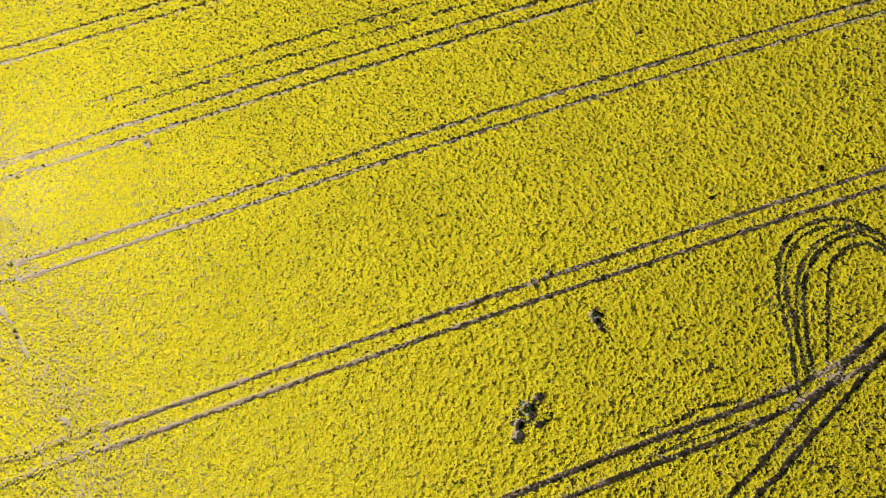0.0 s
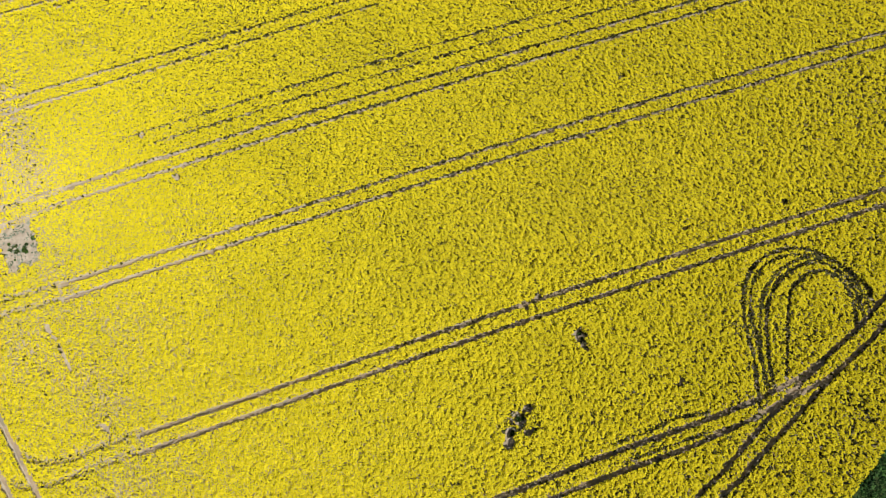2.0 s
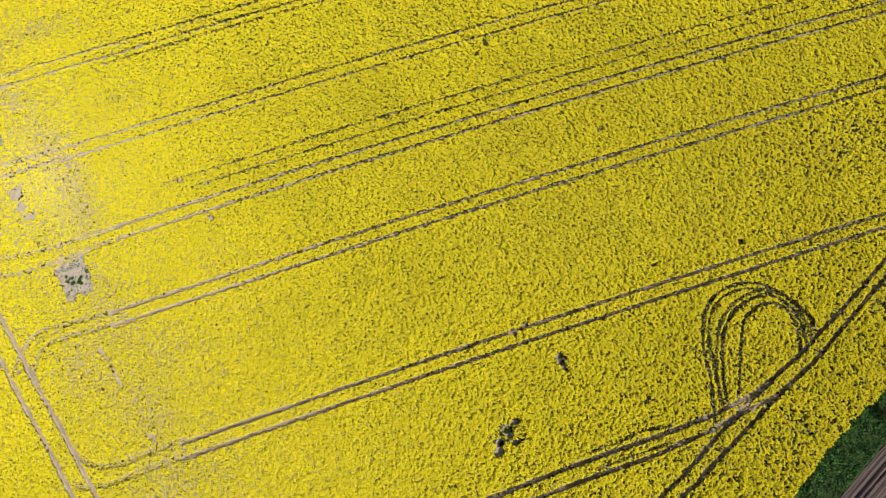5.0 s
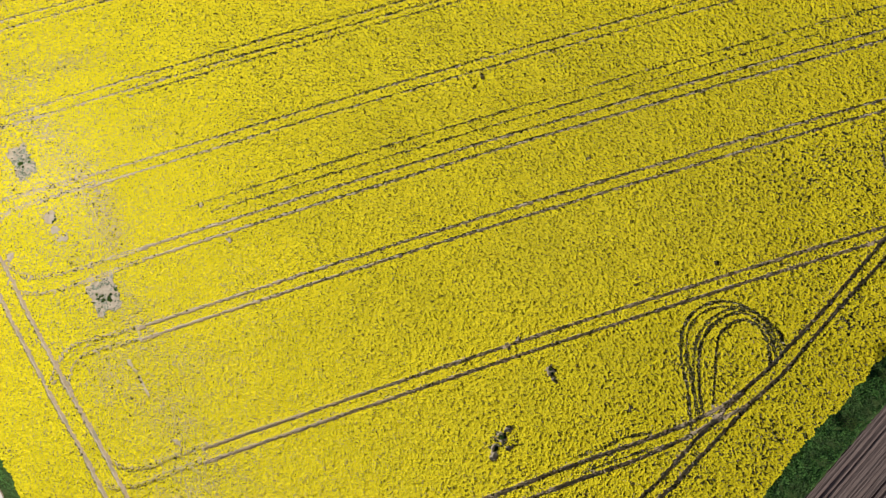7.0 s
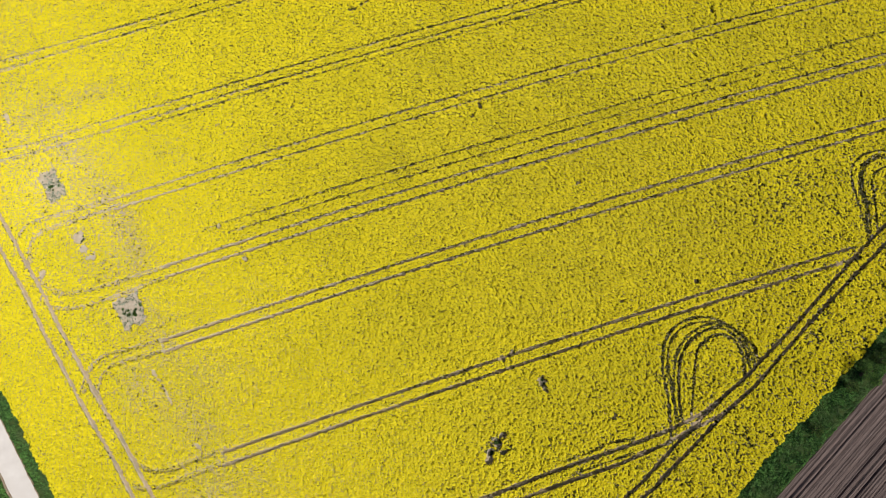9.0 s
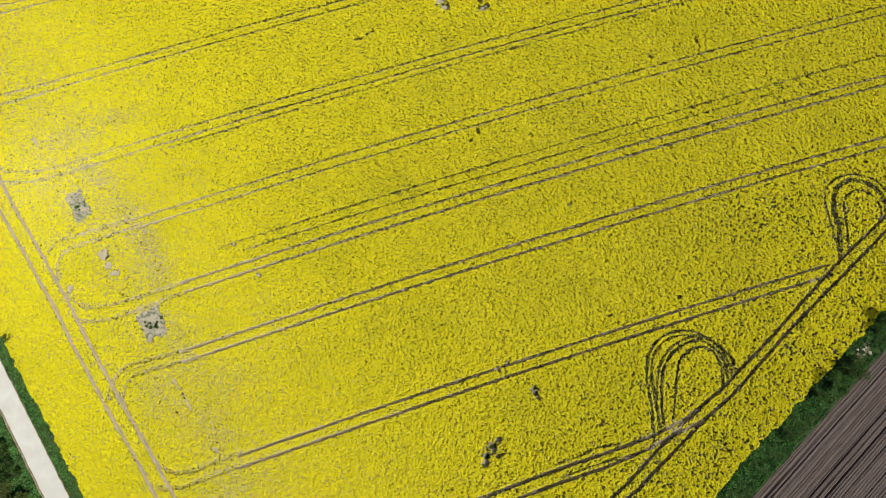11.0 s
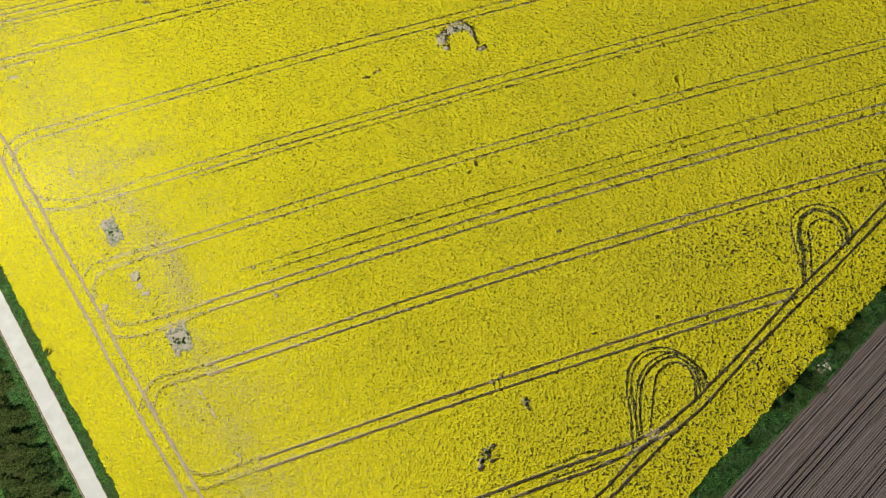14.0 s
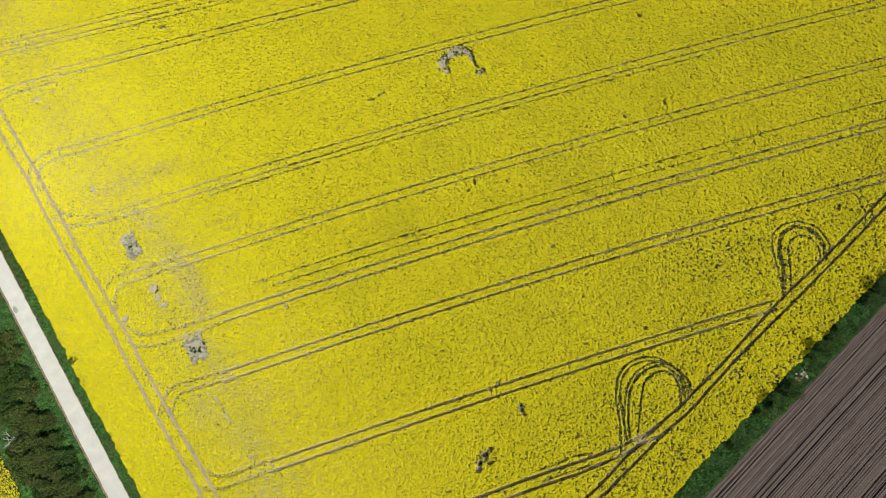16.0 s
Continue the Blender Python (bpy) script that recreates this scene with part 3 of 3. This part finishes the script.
band("ploughed_field", N_HEDGE, D_HEDGE, -140.0, -75.2, 0, 125, PLOUGH, 0.06, 2.0, 130, furrows, "far side of the dark brown ploughland", "field", 66)


# ---- growth on the verges ----
def grass_cover(name, n, d, near, far, a, b, gap, tall, seed, label, mats=(0.0,)):
    """Rough grass and herbs as one mesh of small leaning tufts."""
    r = np.random.RandomState(seed)
    s, w = scattered(a, b, near, far, gap, r)
    keep = (w > near + 0.3 * r.rand(len(w))) & (w < far - 0.3 * r.rand(len(w)))
    s, w = s[keep], w[keep]
    p = d * s[:, None] + n * w[:, None]
    lush = value_noise(p[:, 0], p[:, 1], 1.3, seed + 1) * 0.6 + value_noise(p[:, 0], p[:, 1], 0.5, seed + 2) * 0.4
    z = 0.08 + tall * np.clip(2.2 * lush - 0.55, 0.08, 1.6) * (0.6 + 0.6 * r.rand(len(s)))
    v, f = tufts(p[:, 0], p[:, 1], z, gap * (0.55 + 0.5 * r.rand(len(s))), 0.10 + 0.25 * tall * r.rand(len(s)), 1.0, r, lobes=5, rough=0.6)
    return tagged(new(name, mesh_of(name, v, f, [GRASS])), label=label, category="grass", kind="stuff")


grass_cover("verge_grass", N_ROAD, D_ROAD, ROAD_RIGHT + 0.15, CROP_LEFT + 0.2, -75, 40, 0.17, 0.40, 81, "dense dark green grass along the road and the crop")
grass_cover("verge_grass", N_ROAD, D_ROAD, ROAD_LEFT - 4.0, ROAD_LEFT - 0.25, -75, 40, 0.2, 0.38, 84, "green roadside grass in front of the shrubs")
grass_cover("verge_grass", N_ROAD, D_ROAD, SECOND_FIELD - 1.3, ROAD_LEFT - 3.6, -75, 40, 0.33, 0.45, 87, "rank green grass between and behind the shrubs")
grass_cover("verge_grass", N_HEDGE, D_HEDGE, PLOUGH_EDGE + 0.1, CROP_RIGHT + 0.3, 5, 120, 0.17, 0.40, 90, "rank dark green herbs on the field margin")


def tube(points, radii, sides=6):
    """A tapering limb along a few points."""
    pts, vs, fs = [Vector(p) for p in points], [], []
    for k, (p, rad) in enumerate(zip(pts, radii)):
        ahead = (pts[min(k + 1, len(pts) - 1)] - pts[max(k - 1, 0)]).normalized()
        u = ahead.orthogonal().normalized()
        w = ahead.cross(u)
        for s in range(sides):
            q = 2 * math.pi * s / sides
            vs.append(p + (u * math.cos(q) + w * math.sin(q)) * rad)
        if k:
            for s in range(sides):
                fs.append(((k - 1) * sides + s, (k - 1) * sides + (s + 1) % sides, k * sides + (s + 1) % sides, k * sides + s))
    return [tuple(v) for v in vs], fs


def limbs_mesh(name, limbs, mat):
    vs, fs = [], []
    for points, radii in limbs:
        v, f = tube(points, radii)
        fs += [tuple(i + len(vs) for i in q) for q in f]
        vs += v
    return mesh_of(name, vs, fs, [mat], smooth=True)


def leafy(name, r, centres, sizes, count, leaf, mat):
    """A crown of many small leaf sprays, gathered in uneven clumps round the limb ends."""
    pos = []
    for (cx, cy, cz), size in zip(centres, sizes):
        k = int(count * size ** 2)
        d = r.randn(k, 3)
        d /= np.linalg.norm(d, axis=1)[:, None]
        q = d * (size * (0.45 + 0.6 * r.rand(k) ** 0.6))[:, None] * np.array([1, 1, 0.8])
        pos.append(q + np.array([cx, cy, cz]))
    p = np.vstack(pos)
    p[:, 2] = np.maximum(p[:, 2], 0.15)
    n = len(p)
    a, tilt = np.arctan2(p[:, 1], p[:, 0]) + 0.55 * r.randn(n), (r.rand(n) - 0.35) * 1.5
    out = np.stack([np.cos(a), np.sin(a), tilt], -1) * (leaf * (0.7 + 0.9 * r.rand(n)))[:, None]
    across = np.stack([-np.sin(a), np.cos(a), (r.rand(n) - 0.5) * 0.9], -1) * (leaf * 0.3 * (0.6 + 0.8 * r.rand(n)))[:, None]
    up = np.zeros((n, 3))
    up[:, 2] = leaf * 0.25
    v = np.stack([p - out * 0.5, p + across + up, p + out * 0.6, p - across + up], 1).reshape(-1, 3)
    b = np.arange(n)[:, None] * 4
    f = np.vstack([b + np.array([0, 1, 2]), b + np.array([0, 2, 3])])
    return mesh_of(name, v, f, [mat])


def shrub(name, x, y, height, spread, seed, mat, label, leaf=0.2, count=140, stems=5):
    """A woody shrub or small tree: several tapered stems with side limbs, and a clumpy crown."""
    r = np.random.RandomState(seed)
    thing = new(name)
    thing.location = (x, y, 0)
    centres, sizes, limbs = [], [], []
    for k in range(stems):
        a = 2 * math.pi * (k + r.rand() * 0.8) / stems
        reach = spread * (0.25 + 0.45 * r.rand())
        h = height * (0.55 + 0.4 * r.rand())
        tip = Vector((math.cos(a) * reach, math.sin(a) * reach, h))
        mid = Vector((tip.x * 0.4 + 0.1 * r.randn(), tip.y * 0.4 + 0.1 * r.randn(), h * 0.5))
        limbs.append(([(0.12 * math.cos(a), 0.12 * math.sin(a), -0.1), mid, tip], [0.05 + 0.014 * height, 0.03 + 0.008 * height, 0.012]))
        centres.append(tuple(tip)), sizes.append(spread * (0.26 + 0.16 * r.rand()))
        for _ in range(2):
            b = a + r.randn() * 0.9
            base = mid.lerp(tip, r.rand() * 0.7)
            end = base + Vector((math.cos(b), math.sin(b), 0.3 * r.randn())) * spread * (0.2 + 0.35 * r.rand())
            end.z = max(end.z, 0.35)
            limbs.append(([base, base.lerp(end, 0.5) + Vector((0, 0, 0.08)), end], [0.03, 0.018, 0.007]))
            centres.append(tuple(end)), sizes.append(spread * (0.16 + 0.14 * r.rand()))
    part("trunk", limbs_mesh("trunk", limbs, BARK), thing)
    part("crown", leafy("crown", r, centres, sizes, count, leaf, mat), thing)
    return tagged(thing, label=label, category="shrub" if height < 4 else "tree", group="hedge" if name == "hedge_bush" else "roadside trees")


# bushes on the field margin by the ploughland
for k, (x, y, h, w) in enumerate([(53.6, -10.6, 1.5, 1.2), (56.6, -8.9, 2.3, 1.7), (59.6, -7.2, 2.4, 1.7), (61.3, -5.3, 1.6, 1.1), (67.2, -0.4, 2.1, 1.5), (68.9, 1.1, 2.5, 1.7),
                                  (72.2, 3.6, 1.7, 1.3), (74.2, 5.2, 1.3, 1.1), (82.0, 10.6, 1.9, 1.5), (84.6, 12.6, 2.5, 1.8), (87.4, 14.4, 2.1, 1.6), (95.0, 20.5, 2.0, 1.5), (46.5, -16.6, 1.2, 1.0)]):
    shrub("hedge_bush", x, y, 1.95 * h, 1.25 * w, 300 + k, LEAF_FRESH if k % 3 == 1 else LEAF, "leafy dark green bush on the overgrown field margin" if k % 3 != 1 else "fresh green bush on the overgrown field margin", leaf=0.19, count=210, stems=6)
shrub("crop_edge_bush", -87.9, 13.2, 1.5, 1.0, 341, LEAF, "small dark green bush in the edge of the rapeseed", leaf=0.15, count=260)

# shrubs and small trees beyond the road
placing = np.random.RandomState(77)
count_of_trees = 0
for row, (distance, spacing) in enumerate(((-79.5, 4.2), (-82.6, 4.0), (-85.8, 4.6))):
    for along_road in np.arange(-66.0, 20.0, spacing):
        where = N_ROAD * (distance + 1.3 * (placing.rand() - 0.5)) + D_ROAD * (along_road + 1.6 * (placing.rand() - 0.5))
        if np.hypot(*(where - np.array([-97.8, -2.0]))) < 2.3 or placing.rand() < 0.06:
            continue
        olive = placing.rand() < 0.42
        high = (2.6, 4.6, 3.9)[row] + 2.8 * placing.rand() ** 1.5
        shrub("roadside_tree", where[0], where[1], high, 0.50 * high + 0.45, 400 + count_of_trees, LEAF_OLIVE if olive else LEAF,
              "olive brown shrubby tree beside the gravel road" if olive else "dark green shrubby tree beside the gravel road", leaf=0.30, count=120, stems=7)
        count_of_trees += 1


def dead_tree(x, y, seed):
    """A bleached leafless tree with forking bare limbs."""
    r = np.random.RandomState(seed)
    thing = new("dead_tree")
    thing.location = (x, y, 0)
    part("trunk", limbs_mesh("trunk", [([(0, 0, -0.1), (0.05, 0.02, 1.5), (0.1, 0.1, 2.9)], [0.14, 0.11, 0.07])], DEAD_BARK), thing)
    for k in range(9):
        a = 2 * math.pi * (k + 0.7 * r.rand()) / 9
        base = Vector((0.06, 0.04, 1.5 + 1.4 * r.rand()))
        end = base + Vector((math.cos(a) * (1.2 + r.rand()), math.sin(a) * (1.2 + r.rand()), 0.9 + 0.8 * r.rand()))
        mid = base.lerp(end, 0.55) + Vector((0.1 * r.randn(), 0.1 * r.randn(), -0.1))
        limbs = [([base, mid, end], [0.09, 0.065, 0.025])]
        for _ in range(4):
            b = a + r.randn() * 0.8
            start = mid.lerp(end, r.rand() * 0.8)
            limbs.append(([start, start + Vector((math.cos(b), math.sin(b), 0.5)) * 0.35, start + Vector((math.cos(b), math.sin(b), 0.6 + 0.3 * r.randn())) * 0.75], [0.04, 0.03, 0.014]))
        part("branch", limbs_mesh("branch", limbs, DEAD_BARK), thing)
    return tagged(thing, label="bleached grey leafless tree among the shrubs", category="tree")


dead_tree(-97.8, -2.0, 9)


# ---- small things ----
def patch_of_ground(name, x, y, a, b, turn, mat, height, seed, label, category):
    """A thin uneven skin of soil or stain lying on the ground."""
    bm = bmesh.new()
    r = np.random.RandomState(seed)
    mid = bm.verts.new((0, 0, 0.02))
    ring = []
    for k in range(26):
        q = 2 * math.pi * k / 26
        s = 0.75 + 0.35 * r.rand()
        ring.append(bm.verts.new((a * s * math.cos(q), b * s * math.sin(q), -0.02)))
    for k in range(26):
        bm.faces.new((mid, ring[k], ring[(k + 1) % 26]))
    me = bpy.data.meshes.new(name)
    bm.to_mesh(me)
    bm.free()
    me.materials.append(mat)
    ob = new(name, me)
    ob.matrix_world = pose(x, y, height, 0, 0, turn)
    return tagged(ob, label=label, category=category, kind="structure")


patch_of_ground("road_stain", -101.3, 25.4, 0.9, 0.55, -60, STAIN, 0.195, 3, "grey worn patch on the pale road", "stain")
patch_of_ground("bare_bank", 64.0, -3.6, 2.2, 0.8, 40, ROAD_EDGE, 0.30, 4, "bare crumbled earth between the bushes", "soil")


def stone(x, y, size, seed):
    bm = bmesh.new()
    bmesh.ops.create_icosphere(bm, subdivisions=2, radius=size)
    r = np.random.RandomState(seed)
    for v in bm.verts:
        v.co *= 0.75 + 0.5 * r.rand()
        v.co.z *= 0.6
    me = bpy.data.meshes.new("field_stone")
    bm.to_mesh(me)
    bm.free()
    me.materials.append(STONE)
    ob = new("field_stone", me)
    ob.location = (x, y, 0.32 + size * 0.3)
    return tagged(ob, label="pale field stone dumped on the bare bank", category="stone", group="stones on the bank")


for k in range(9):
    stone(64.0 + 1.5 * (rng.rand() - 0.5) * 2 * 0.8, -3.6 + 1.2 * (rng.rand() - 0.5), 0.14 + 0.2 * rng.rand(), 500 + k)


def weed(x, y, size, seed):
    """A dark green weed on bare soil: a low rosette of pointed leaves."""
    r = np.random.RandomState(seed)
    n = 40
    a, l = r.rand(n) * 6.3, size * (0.5 + 0.6 * r.rand(n))
    d = np.stack([np.cos(a), np.sin(a)], -1)
    w = np.stack([-np.sin(a), np.cos(a)], -1) * (0.16 * size)
    up = size * (0.3 + 0.7 * r.rand(n))
    zero = np.zeros(n)
    v = np.stack([np.c_[zero, zero, zero], np.c_[d * l[:, None] * 0.6 + w, up], np.c_[d * l[:, None], up * 0.7], np.c_[d * l[:, None] * 0.6 - w, up]], 1).reshape(-1, 3)
    b = np.arange(n)[:, None] * 4
    f = np.vstack([b + np.array([0, 1, 2]), b + np.array([0, 2, 3])])
    ob = new("weed", mesh_of("weed", v, f, [LEAF_FRESH if seed % 2 else LEAF]))
    ob.location = (x, y, -0.02)
    return tagged(ob, label="dark green weed on a bare patch of soil", category="weed", group="weeds on the bare patches")


WEED_SPOTS = [(-62.7, 13.2, 1.9, 1.4, 14), (-77.0, 37.6, 1.6, 1.0, 7), (-71.7, 27.3, 0.8, 0.7, 4), (-4.3, -14.4, 1.6, 1.2, 10), (4.3, -4.9, 0.5, 0.5, 3), (-1.2, 79.8, 3.0, 1.0, 10), (3.4, 76.5, 0.7, 2.0, 6)]
k = 0
for x, y, a, b, n in WEED_SPOTS:
    for _ in range(n):
        weed(x + (rng.rand() - 0.5) * 2 * a, y + (rng.rand() - 0.5) * 2 * b, 0.14 + 0.3 * rng.rand(), 600 + k)
        k += 1


def low_weeds(x, y, a, b, turn, count, seed):
    """Thin grey-green seedlings over a bare patch, gathered in small clumps."""
    r = np.random.RandomState(seed)
    u, v = (r.rand(count) - 0.5) * 2 * a, (r.rand(count) - 0.5) * 2 * b
    c, s = math.cos(radians(turn)), math.sin(radians(turn))
    px, py = x + u * c - v * s, y + u * s + v * c
    keep = value_noise(px, py, 0.5, seed) > 0.45
    px, py = px[keep], py[keep]
    n = len(px)
    verts, faces = tufts(px, py, 0.06 + 0.16 * r.rand(n), 0.06 + 0.10 * r.rand(n), 0.04 + 0.08 * r.rand(n), 0.9, r, lobes=5, rough=0.6)
    tagged(new("low_weeds", mesh_of("low_weeds", verts, faces, [LEAF_GREY])), label="thin grey-green seedlings on bare dry soil", category="weeds", kind="stuff")


for k, (x, y, a, b, turn, count) in enumerate([(-62.5, 13.4, 2.8, 2.1, -66, 420), (-77.0, 37.6, 3.0, 1.6, -63, 420), (-3.6, -14.0, 1.5, 1.4, 0, 50), (-1.5, 79.6, 3.0, 1.4, 20, 160)]):
    low_weeds(x, y, a, b, turn, count, 900 + k)
